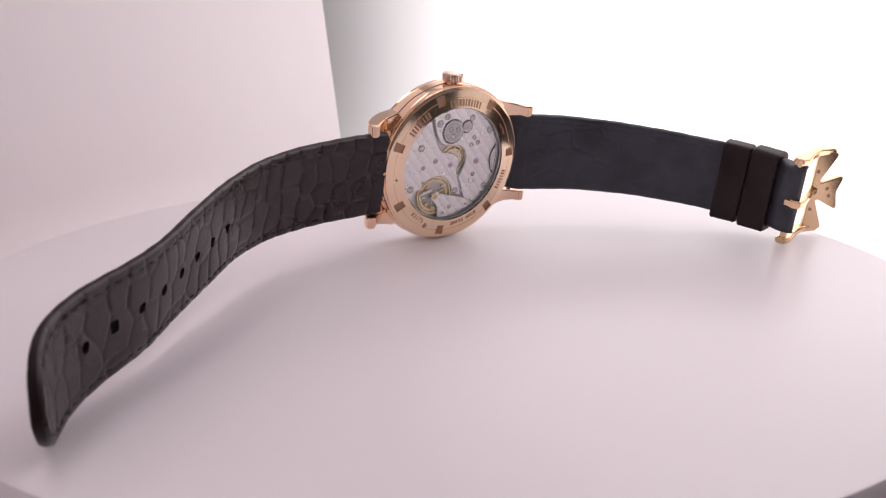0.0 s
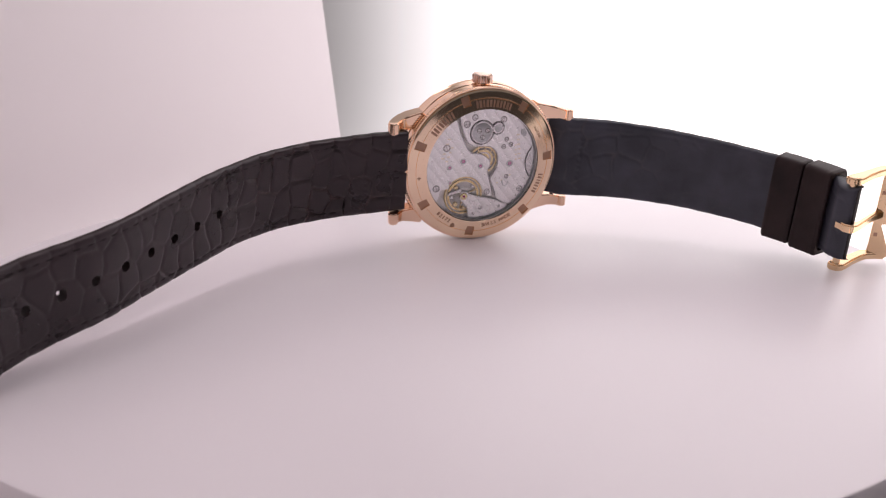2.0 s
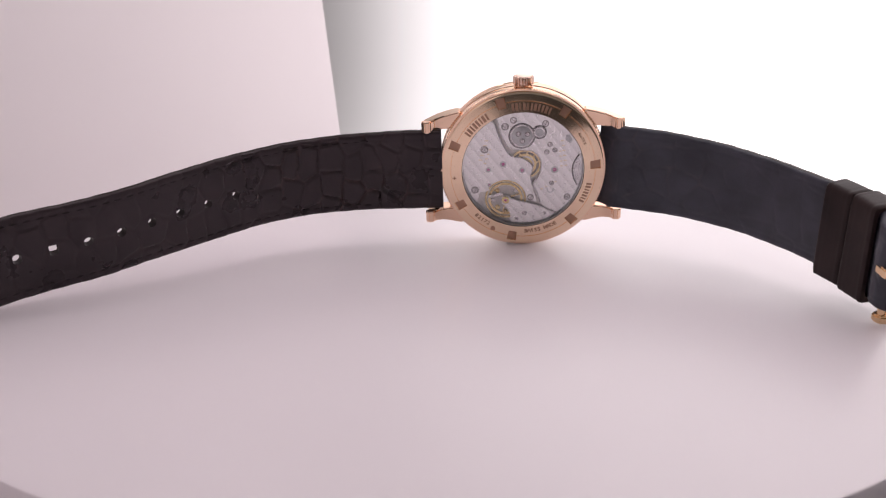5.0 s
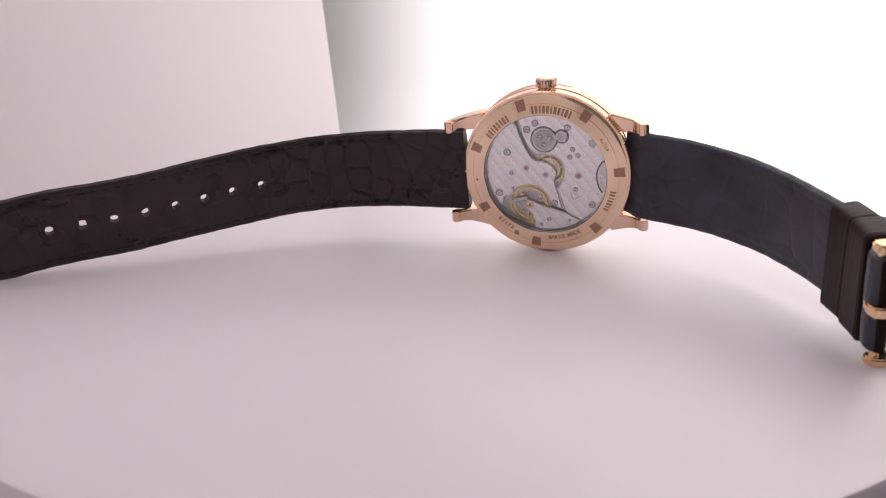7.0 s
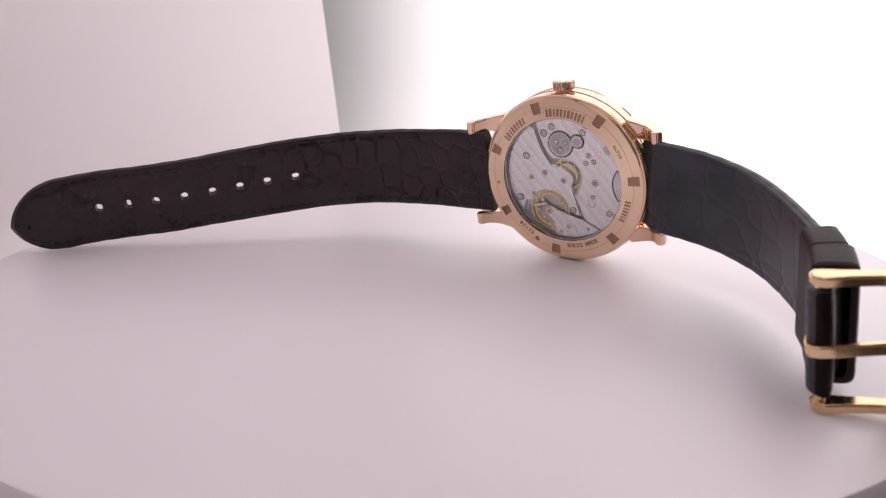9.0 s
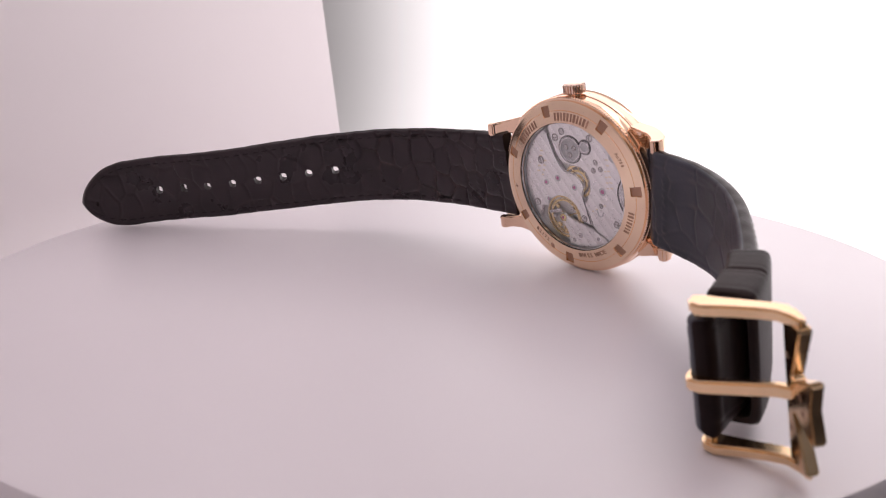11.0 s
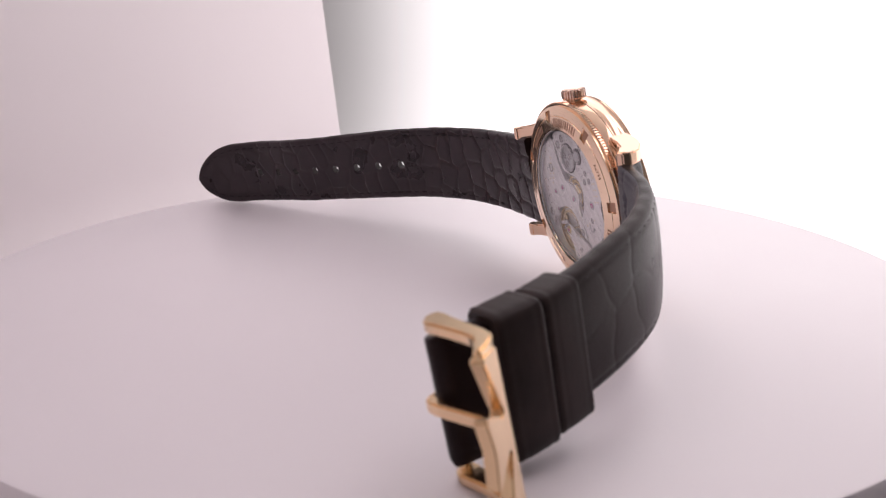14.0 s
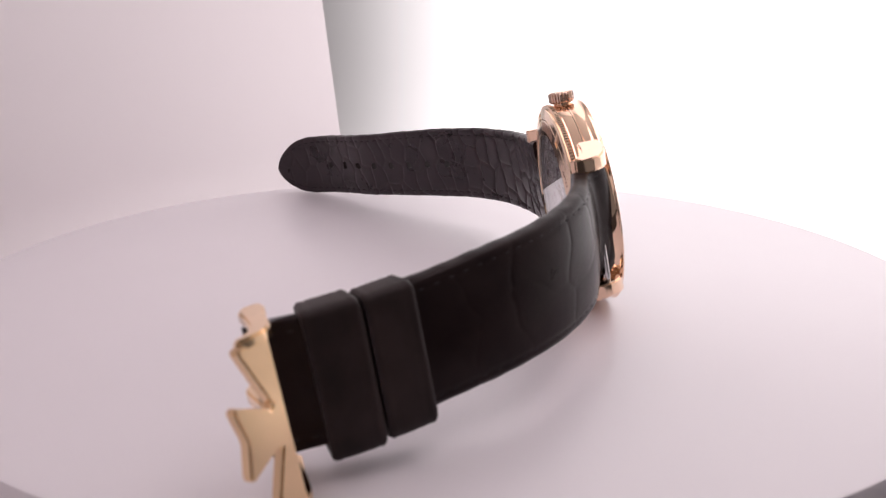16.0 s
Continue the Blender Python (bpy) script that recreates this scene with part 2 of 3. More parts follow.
def strap_frames(spec, s):
    """Centre, tangent, across and thickness directions at the lengths s (mm) along a strap."""
    L = spec["length"]
    fine = np.arange(min(0, s.min()) - 0.25, s.max() + 0.5, 0.25)

    def way(x):
        u = x / L
        h, e = soft_line(spec["turn"], u), soft_line(spec["rise"], u)
        return h, np.stack([np.cos(h) * np.cos(e), np.sin(h) * np.cos(e), np.sin(e)], 1)
    _, df = way(fine)
    run = np.concatenate([np.zeros((1, 3)), np.cumsum((df[1:] + df[:-1]) * 0.125, 0)])
    zero = np.array([np.interp(0, fine, run[:, k]) for k in range(3)])
    C = np.stack([np.interp(s, fine, run[:, k] - zero[k]) for k in range(3)], 1) + np.array(spec["start"]) - np.array(SHIFT)
    h, d = way(s)
    side = np.stack([-np.sin(h), np.cos(h), 0 * h], 1)
    up0 = np.cross(d, side)
    up0 *= np.sign(up0[:, 2:3])
    ln = soft_line(spec["lean"], s / L)[:, None]
    up = np.cos(ln) * up0 + np.sin(ln) * side
    nn = np.cross(d, up)
    # the first stretch tucks in behind the lugs
    C = C + nn * (spec["tuck"] * np.exp(-(np.clip(s, 0, None) / 9.0) ** 2))[:, None]
    # and its very end dips behind the caseback to the spring bar
    C = C - nn * (spec["dive"] * ease((1.5 - s) / 5.5))[:, None]
    return C, d, up, nn


def ease(x):
    x = np.clip(x, 0, 1)
    return x * x * (3 - 2 * x)


def scales(s, v, long, wide, seed, depth, groove):
    """Relief of irregular alligator scales: low cushions between the borders of jittered cells, deeper here and shallower there."""
    rng = np.random.RandomState(seed)
    jit = rng.rand(64, 64, 2) * 0.7 + 0.15
    a, b = s / long + 8 + 0.04 * np.sin(v * 0.9 + s * 0.21), v / wide + 8 + 0.05 * np.sin(s * 0.55)
    ia, ib = np.floor(a).astype(int), np.floor(b).astype(int)
    f1, f2 = np.full(a.shape, 9.0), np.full(a.shape, 9.0)
    for da in (-1, 0, 1):
        for db in (-1, 0, 1):
            ca, cb = ia + da, ib + db
            j = jit[ca % 64, cb % 64]
            dist = np.hypot((ca + j[..., 0] - a), (cb + j[..., 1] - b))
            f2 = np.minimum(f2, np.maximum(f1, dist))
            f1 = np.minimum(f1, dist)
    edge = np.clip((f2 - f1) / groove, 0, 1)
    cushion = np.clip((f2 - f1) / (groove * 4.5), 0, 1) ** 0.5
    swell = (0.78 + 0.80 * np.exp(-((s - 2) / 22) ** 2)) * (0.72 + 0.28 * np.sin(s * 0.13 + seed) * np.cos(v * 0.31 + seed))
    return depth * swell * (0.55 * edge * edge * (3 - 2 * edge) + 0.45 * cushion - 1)


def strap(name, spec, s0, outer, inner_gap, outer_pad, half_width, holes, seed, label, cells_in, cells_out, stamp):
    """A strap half as one closed mesh: two relief faces, rounded sides, punched holes."""
    L = spec.get("end", spec["length"])
    NS, NV = int((L - s0) / 0.27), 56
    s = np.linspace(s0, L, NS + 1)
    v = np.linspace(-1, 1, NV + 1)
    v = np.sign(v) * (1 - (1 - np.abs(v)) ** 1.15)
    C, d, up, nn = strap_frames(spec, s)
    S, V = np.meshgrid(s, v, indexing="ij")
    HW = half_width(s)[:, None]
    across = V * HW
    # the cells round each hole are drawn into a circle
    i_of = {}
    for hs, hr in holes:
        ci, cj = int(round((hs - s0) / (s[1] - s[0]))), NV // 2
        i_of[(ci, cj)] = hr
        for di in range(-2, 3):
            for dj in range(-2, 3):
                if max(abs(di), abs(dj)) == 2:
                    x, y = s[ci + di] - s[ci], across[ci + di, cj + dj] - across[ci, cj]
                    q = math.hypot(x, y)
                    S[ci + di, cj + dj] = s[ci] + x / q * hr
                    across[ci + di, cj + dj] = y / q * hr
    ds = (S - s[:, None])
    round_off = np.clip(1 - np.abs(V) ** 26, 0, 1) ** 0.6
    wob = 0.03 * np.sin(S * 1.3 + seed) + 0.03 * np.sin(S * 0.47 + 2 * seed)
    rel_in = scales(S, across + 0.15 * np.sin(S), *cells_in)
    rel_out = scales(S, across + 0.2 * np.sin(S * 0.8), *cells_out)
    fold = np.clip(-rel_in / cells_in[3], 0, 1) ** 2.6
    # a stamped column of small marks near the case
    rel_in = rel_in + 0.16 * ease(2 - np.abs(S - s0 - stamp) / 0.35) * (np.sin(across * 4.6) + 0.5 * np.sin(across * 2.1 + S * 3) > 0.15) * (np.abs(across) < 6.2)
    # a pressed line beside each edge where the thread runs
    press = -0.10 * np.exp(-((HW - np.abs(across) - 1.55) / 0.33) ** 2)
    core = 0.32
    t_in = core + (inner_gap(s)[:, None] + rel_in + press - core) * round_off
    t_out = core + (outer_pad(s)[:, None] * (0.60 + 0.40 * np.sqrt(np.clip(1 - V ** 2, 0, 1))) + rel_out + press - core) * round_off
    if outer < 0:
        # the fold over the bar is rounded
        k = np.sqrt(np.clip(1 - np.clip((s - (L - 1.9)) / 1.95, 0, 1) ** 2, 0.02, 1))[:, None]
        mid, half = (t_out - t_in) / 2, (t_out + t_in) / 2 * k
        t_out, t_in = mid + half, half - mid
    P0 = C[:, None] + d[:, None] * ds[..., None] + up[:, None] * (across + wob * (np.abs(V) > 0.97) * np.sign(V))[..., None]
    A = P0 - outer * nn[:, None] * t_in[..., None]
    B = P0 + outer * nn[:, None] * t_out[..., None]
    n1 = NV + 1
    verts = np.concatenate([A.reshape(-1, 3), B.reshape(-1, 3)])
    off, faces, cut = (NS + 1) * n1, [], set()
    for (ci, cj) in i_of:
        for di in range(-2, 2):
            for dj in range(-2, 2):
                cut.add((ci + di, cj + dj))
    flip = outer > 0
    for i in range(NS):
        for j in range(NV):
            if (i, j) in cut:
                continue
            a, b, c, e = i * n1 + j, (i + 1) * n1 + j, (i + 1) * n1 + j + 1, i * n1 + j + 1
            faces += [(a, b, c, e) if flip else (e, c, b, a), (off + e, off + c, off + b, off + a) if flip else (off + a, off + b, off + c, off + e)]
    rim = [(i, 0) for i in range(NS)] + [(NS, j) for j in range(NV)] + [(i, NV) for i in range(NS, 0, -1)] + [(0, j) for j in range(NV, 0, -1)]
    loops = [rim]
    for (ci, cj) in i_of:
        loops.append(([(ci - 2, cj + k) for k in range(-2, 2)] + [(ci + k, cj + 2) for k in range(-2, 2)] + [(ci + 2, cj - k) for k in range(-2, 2)] + [(ci - k, cj - 2) for k in range(-2, 2)]))
    for lp in loops:
        for p, q in zip(lp, lp[1:] + lp[:1]):
            a, b = p[0] * n1 + p[1], q[0] * n1 + q[1]
            faces.append((b, a, off + a, off + b) if flip else (a, b, off + b, off + a))
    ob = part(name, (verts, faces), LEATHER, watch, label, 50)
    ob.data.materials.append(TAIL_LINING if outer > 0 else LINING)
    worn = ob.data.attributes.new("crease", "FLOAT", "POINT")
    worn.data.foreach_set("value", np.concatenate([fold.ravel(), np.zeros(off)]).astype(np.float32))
    for f in ob.data.polygons:
        if max(f.vertices) < off:
            f.material_index = 1
    # thread: short capsules laid along both edges on both faces
    tv, tf = [], []
    pitch = 2.3
    for sg in (-1, 1):
        for sc in np.arange(s0 + 3, L - 3.0, pitch):
            ss = np.array([sc - 0.72, sc, sc + 0.72])
            Cs, dd, uu, nv = strap_frames(spec, ss)
            hw = half_width(ss)
            if hw.min() < 3:
                continue
            for face_sign, gap in ((-outer, inner_gap(ss)), (outer, outer_pad(ss) * 0.80 + 0.02))[0 if outer > 0 else 1:]:
                base = len(tv)
                for k in range(3):
                    c = Cs[k] + uu[k] * sg * (hw[k] - 1.55) + face_sign * nv[k] * (gap[k] - 0.16 + (0.05 if k == 1 else -0.1))
                    r = 0.2 if k == 1 else 0.13
                    for q in range(6):
                        an = q * math.pi / 3
                        tv.append(c + r * (math.cos(an) * uu[k] + math.sin(an) * nv[k]))
                for k in range(2):
                    for q in range(6):
                        tf.append((base + k * 6 + q, base + k * 6 + (q + 1) % 6, base + k * 6 + 6 + (q + 1) % 6, base + k * 6 + 6 + q))
    part("stitching", (tv, tf), THREAD, ob, "dark brown thread sewn along both edges", 60)
    return ob


def tail_half(s):
    s0, L = 79.8, TAIL["end"]
    w = (TAIL["width"][0] + TAIL["width"][1] * s / 96.0) / 2
    u = np.clip((s - s0) / (L - s0), 0, 1)
    return np.maximum(w * (1 - u ** 2.3) ** 0.62, 0.25)


HOLES = [(29.16 + 6.272 * k, 1.15 if k == 6 else 0.95) for k in range(8)]
tail = strap("tail_strap", TAIL, -18.0, 1, lambda s: 0.95 + 0 * s, lambda s: 1.1 + 1.9 * np.exp(-((s + 13) / 24) ** 2), tail_half, HOLES, 3,
             "long strap half with punched holes and a pointed tip", (4.6, 6.4, 5, 0.46, 0.17), (5.8, 8.2, 6, 0.20, 0.12), 9.5)


def short_half(s):
    return (SHORT["width"][0] + SHORT["width"][1] * s / SHORT["length"]) / 2 + 0.12


buckle_strap = strap("buckle_strap", SHORT, -3.9, -1, lambda s: 0.95 + 2.1 * ease((s - 61) / 5), lambda s: 2.0 + 0.5 * np.exp(-(s / 24) ** 2) - 1.35 * ease((s - 60) / 6), short_half, [], 8,
                     "short strap half with padded scales that carries the buckle", (6.2, 5.6, 9, 0.20, 0.15), (10.5, 10.5, 14, 0.10, 0.055), 8.1)


def keeper(name, s0, s1, grow, label):
    """A leather loop round the short strap."""
    s = np.linspace(s0, s1, 17)
    C, d, up, nn = strap_frames(SHORT, s)
    m, verts, faces = 48, [], []
    for shell in (0, 1):
        for k in range(17):
            g = (grow - 0.30 * (k in (0, 16)) - 0.05 * (k in (3, 13))) if shell == 0 else grow - 1.15
            a = (short_half(s[k:k + 1])[0] + g)
            for q in range(m):
                t = 2 * math.pi * q / m
                cx, cy = math.cos(t), math.sin(t)
                x = a * math.copysign(abs(cx) ** 0.13, cx)
                y = math.copysign(abs(cy) ** 0.42, cy) * (1.5 + g if cy > 0 else 2.3 + g)
                verts.append(C[k] + up[k] * (x - 0.35) + nn[k] * y)
    for k in range(16):
        for q in range(m):
            r = (q + 1) % m
            o = 17 * m
            faces += [(k * m + q, k * m + r, (k + 1) * m + r, (k + 1) * m + q), (o + k * m + q, o + (k + 1) * m + q, o + (k + 1) * m + r, o + k * m + r)]
    for q in range(m):
        r, o = (q + 1) % m, 17 * m
        faces += [(q, o + q, o + r, r), (16 * m + q, 16 * m + r, o + 16 * m + r, o + 16 * m + q)]
    return part(name, (verts, faces), KEEPER, buckle_strap, label, 45)


keeper("free_keeper", 49.0, 55.3, 0.95, "free leather keeper loop")
keeper("fixed_keeper", 55.8, 62.3, 1.25, "fixed leather keeper loop")

# ---- the buckle: side arms across the strap's end, a half cross plate at their far ends ----
BAR_TOP, BAR_LOW = Vector((70.63, -40.66, 19.91)) - SHIFT, Vector((72.48, -37.25, 0.93)) - SHIFT
B_UP = (BAR_TOP - BAR_LOW).normalized()
B_OUT = Vector((0.9933, 0.0488, 0.1048))
B_OUT = (B_OUT - B_UP * B_OUT.dot(B_UP)).normalized()
B_SIDE = B_UP.cross(B_OUT)
BUCKLE = Matrix((B_OUT, B_SIDE, B_UP)).transposed().to_4x4()
BUCKLE.translation = ((BAR_TOP + BAR_LOW) / 2) * MM
H_BAR = (BAR_TOP - BAR_LOW).length / 2

buckle = part("buckle", tube([(0, 0, -H_BAR), (0, 0, H_BAR)], 0.75, 12), GOLD_PALE, watch, "polished gold pin buckle shaped as a half cross", 40)
buckle.matrix_basis = BUCKLE
ARM = [(-1.4, 0.4), (-1.0, 1.3), (0.2, 1.5), (2.5, 1.3), (6.0, 1.2), (8.6, 1.2), (10.2, 0.9), (11.1, 0.1), (12.2, -1.3), (12.9, -2.6), (12.3, -3.2), (11.0, -2.1), (9.2, -1.1), (7.0, -1.0), (4.0, -1.2), (0.6, -1.7), (-0.9, -1.0)]
for sg in (1, -1):
    z = sg * (H_BAR - 0.1)
    part("side_arm", prism(ARM, z - 0.75, z + 0.75, "XY", 0.3, 2), GOLD_PALE, buckle, "curved polished side arm", 40)
# half cross: x away from the bar, z across; the outline mirrors about the tongue
HALF = [(0.6, 0.0), (0.6, 9.2), (1.2, 9.4), (4.7, 9.6), (5.0, 9.1), (2.9, 4.0), (2.2, 2.4), (2.6, 2.1), (6.9, 4.1), (7.3, 3.7), (6.4, 0.0)]
OUT = HALF + [(a, -b) for a, b in reversed(HALF[1:-1])]
PLATE = Matrix.Translation((9.9, 0.6, 0)) @ Matrix.Rotation(radians(-52), 4, "Z")
bmc = prism(OUT, -0.85, 0.75, "XZ", 0.22, 2)
bmesh.ops.transform(bmc, matrix=PLATE, verts=bmc.verts)
part("cross_plate", bmc, GOLD_PALE, buckle, "flat half cross with a forked middle arm", 40)
part("tongue", prism([(-1.75, 1.2), (-2.0, -1.2), (-1.5, -2.6), (0.0, -3.0), (2.0, -2.7), (8.6, -1.4), (10.9, -1.6), (12.0, -1.1), (11.0, -0.3), (8.6, -0.3), (2.0, -1.4), (-1.0, -1.4), (-1.2, 1.2)], -0.88, 0.88, "XY", 0.28, 2), GOLD_PALE, buckle, "gold tongue hinged on the bar", 40)
for bx_, bz_ in ((1.5, -4.6), (4.2, 0.8), (4.9, -0.9), (1.3, 4.8)):
    bmk = prism([(bx_ - 0.35, bz_ - 0.4), (bx_ + 0.35, bz_ - 0.4), (bx_ + 0.35, bz_ + 0.4), (bx_ - 0.35, bz_ + 0.4)], -0.862, -0.835, "XZ")
    bmesh.ops.transform(bmk, matrix=PLATE, verts=bmk.verts)
    part("stamped_mark", bmk, GOLD_DEEP, buckle, "shallow stamped mark")

# ---- the watch head: x along the lugs, y from back to dial, z to the crown ----
TURN = radians(10.0)
CASE = Matrix(((0.9801, 0.1643, 0.1113), (-0.1402, 0.9701, -0.1979), (-0.1405, 0.1784, 0.9739))).to_4x4() @ Matrix.Rotation(-TURN, 4, "Y")
CASE.translation = (0.0, 0.0, 0.01790)


def mv(x, z):
    """Plan of the movement turned upright on the crown."""
    return (x * math.cos(TURN) + z * math.sin(TURN), -x * math.sin(TURN) + z * math.cos(TURN))


def head(name, bm, material, label="", smooth=35, parent=None):
    ob = part(name, bm, material, parent or watch, label, smooth)
    if parent is None:
        ob.matrix_basis = CASE
    return ob


case = head("case_band", lathe([(15, 1.5), (17.95, 1.5), (18.2, 1.65), (18.3, 2.0), (18.3, 3.50), (15, 3.50)], 192), GOLD, "polished rose gold case band")
case.matrix_basis = CASE @ Matrix.Translation((0, 0, -0.0002))
head("bezel", lathe([(16.4, 3.54), (18.36, 3.54), (18.46, 3.62), (18.46, 3.76), (18.24, 3.9), (18.3, 4.3), (18.3, 5.2), (18.22, 5.4), (18.24, 5.9), (18.28, 6.3), (18.4, 6.5), (18.44, 6.66), (18.38, 6.8), (17.9, 7.0), (17.2, 7.12), (16.6, 7.1), (16.4, 6.8)], 192), GOLD, "stepped rose gold bezel with a flared lip", 30, case)
head("front_crystal", lathe([(0.01, 7.2), (12.0, 7.15), (16.3, 7.0), (16.3, 6.7), (0.01, 6.7)], 96), GLASS, "domed sapphire crystal", 30, case).visible_shadow = False
head("dial", lathe([(0.01, 5.9), (16.3, 5.9), (16.3, 5.5), (0.01, 5.5)], 96), DIAL, "silvered dial", 30, case)

# coin-edged ring
coin = bmesh.new()
NT = 190
ringv = []
for i in range(NT * 4):
    a = 2 * math.pi * i / (NT * 4)
    r = 18.25 if i % 4 in (0, 1) else 18.06
    ringv.append([coin.verts.new((q * math.cos(a), y, q * math.sin(a))) for q, y in ((17.3, 0.68), (r - 0.12, 0.68), (r, 0.8), (r, 1.45), (r - 0.1, 1.55), (17.3, 1.55))])
for i in range(NT * 4):
    A, B = ringv[i], ringv[(i + 1) % (NT * 4)]
    for k in range(6):
        coin.faces.new((A[k], A[(k + 1) % 6], B[(k + 1) % 6], B[k]))
bmesh.ops.recalc_face_normals(coin, faces=coin.faces)


def notch_angle(k):
    return math.degrees(math.atan2(*reversed(mv(math.cos(radians(116.8 - k * 360 / 7)), math.sin(radians(116.8 - k * 360 / 7))))))


NOTCH = [notch_angle(k) for k in range(7)]


def back_ring():
    """Flat ring with seven wrench slots and a turned line cut into it."""
    angles = set(np.round(np.arange(0, 360, 1.0), 3))
    for c in NOTCH:
        for w in (-3.55, -3.5, -2.9, 2.9, 3.5, 3.55):
            angles.add(round((c + w) % 360, 3))
    angles = sorted(angles)
    radii = [13.3, 13.32, 13.40, 14.6, 14.74, 14.76, 15.30, 15.72, 15.78, 15.90, 15.96, 16.3, 16.75, 17.0, 17.04, 17.06, 17.2, 17.45, 17.62, 17.64]
    base = {13.3: 1.2, 13.32: 0.5, 13.40: 0.0, 17.45: 0.0, 17.62: 0.06, 17.64: 0.9}
    bm = bmesh.new()
    rows = []
    for a in angles:
        row = []
        for r in radii:
            h = base.get(r, 0.0)
            near = min(abs((a - c + 180) % 360 - 180) for c in NOTCH)
            half = 3.52 * (0.90 + 0.10 * (r - 14.8) / 2.2)
            if near < half and 14.75 < r < 17.05:
                h = 0.42
            elif 15.77 < r < 15.91:
                h = 0.14
            row.append(bm.verts.new((r * math.cos(radians(a)), h, r * math.sin(radians(a)))))
        rows.append(row)
    for i in range(len(rows)):
        A, B = rows[i], rows[(i + 1) % len(rows)]
        for k in range(len(radii) - 1):
            bm.faces.new((A[k], A[k + 1], B[k + 1], B[k]))
    bmesh.ops.recalc_face_normals(bm, faces=bm.faces)
    if sum(f.normal.y for f in bm.faces) > 0:
        bmesh.ops.reverse_faces(bm, faces=bm.faces)
    return bm


def cone(bm):
    """Tip the ring's face so that it falls away towards its rim."""
    for vtx in bm.verts:
        r = math.hypot(vtx.co.x, vtx.co.z)
        vtx.co.y += 0.17 * (min(r, 17.65) - 16.3)
    return bm


caseback = head("caseback", cone(back_ring()), GOLD_SATIN, "satin rose gold caseback ring with seven slots", 25)
head("coin_edge", coin, GOLD, "fine coin-edged ring", 25, caseback)
for c in NOTCH:
    o = []
    for w, r in ((-3.0, 14.82), (3.0, 14.82), (3.3, 16.99), (-3.3, 16.99)):
        o.append((r * math.cos(radians(c + w)), r * math.sin(radians(c + w))))
    head("wrench_slot", cone(prism(o, 0.36, 0.40)), GOLD_DEEP, "dark recessed wrench slot", None, caseback)


def letter_mesh(ch, size):
    cu = bpy.data.curves.new("letter", "FONT")
    cu.body, cu.size, cu.align_x, cu.extrude, cu.resolution_u = ch, size, "CENTER", 0.012, 2
    cu.offset = 0.035
    ob = bpy.data.objects.new("letter", cu)
    me = ob.to_mesh().copy()
    ob.to_mesh_clear()
    bpy.data.objects.remove(ob)
    return me


def arc_text(name, text, r, mid, size, step, inward, label):
    """Engraved letters round the ring, each turned to the ring's centre."""
    bm = bmesh.new()
    for i, ch in enumerate(text):
        if ch == " ":
            continue
        k = (i - (len(text) - 1) / 2) * step
        a = mid + k if inward else mid - k
        me = letter_mesh(ch, size)
        p = Vector((r * math.cos(radians(a)), -0.012, r * math.sin(radians(a))))
        spin = radians(a + 90) if inward else radians(a - 90)
        me.transform(Matrix.Translation(p) @ Matrix.Rotation(-spin, 4, "Y") @ Matrix.Rotation(radians(90), 4, "X"))
        bm.from_mesh(me)
        bpy.data.meshes.remove(me)
    return head(name, cone(bm), GOLD_DEEP, label, None, caseback)


def arc_bars(name, r, mid, n, step, wide, tall, label):
    """Plain engraved bars where a maker's lettering runs."""
    for i in range(n):
        a = radians(mid - (i - (n - 1) / 2) * step)
        c, t = Vector((math.cos(a), 0, math.sin(a))), Vector((math.sin(a), 0, -math.cos(a)))
        w = wide * (0.82 + 0.18 * math.sin(i * 2.3))
        bm = bmesh.new()
        vs = []
        for h in (-0.012, 0.01):
            for x, y in ((-w / 2, -tall / 2), (w / 2, -tall / 2), (w / 2, tall / 2), (-w / 2, tall / 2)):
                vs.append(bm.verts.new(c * (r + y) + t * x + Vector((0, h, 0))))
        for f in ((0, 1, 2, 3), (7, 6, 5, 4), (0, 4, 5, 1), (1, 5, 6, 2), (2, 6, 7, 3), (3, 7, 4, 0)):
            bm.faces.new([vs[k] for k in f])
        bmesh.ops.recalc_face_normals(bm, faces=bm.faces)
        head(name, cone(bm), GOLD_DEEP, label, None, caseback)


arc_bars("engraved_bar", 14.62, math.degrees(math.atan2(*reversed(mv(-0.6, 14.5)))), 11, 3.15, 0.62, 1.55, "engraved bar of a worn inscription")
arc_bars("engraved_bar", 14.62, math.degrees(math.atan2(*reversed(mv(-11.9, 9.1)))), 8, 3.2, 0.62, 1.5, "engraved bar of a worn inscription")
arc_bars("engraved_bar", 14.9, math.degrees(math.atan2(*reversed(mv(14.9, -3.0)))), 7, 2.75, 0.50, 1.2, "small engraved bar of a number")
arc_text("engraved_words", "SWISS MADE", 14.95, math.degrees(math.atan2(*reversed(mv(6.8, -14.0)))), 1.35, 3.0, True, "engraved words SWISS MADE")
arc_text("engraved_reference", "82172", 15.05, math.degrees(math.atan2(*reversed(mv(-7.4, -13.7)))), 1.3, 3.2, True, "engraved number 82172")
arc_text("engraved_gold_mark", "Au750", 14.4, math.degrees(math.atan2(*reversed(mv(11.7, 9.5)))), 0.85, 2.4, False, "small engraved gold mark Au750")
hx, hz = mv(-4.3, -14.7)
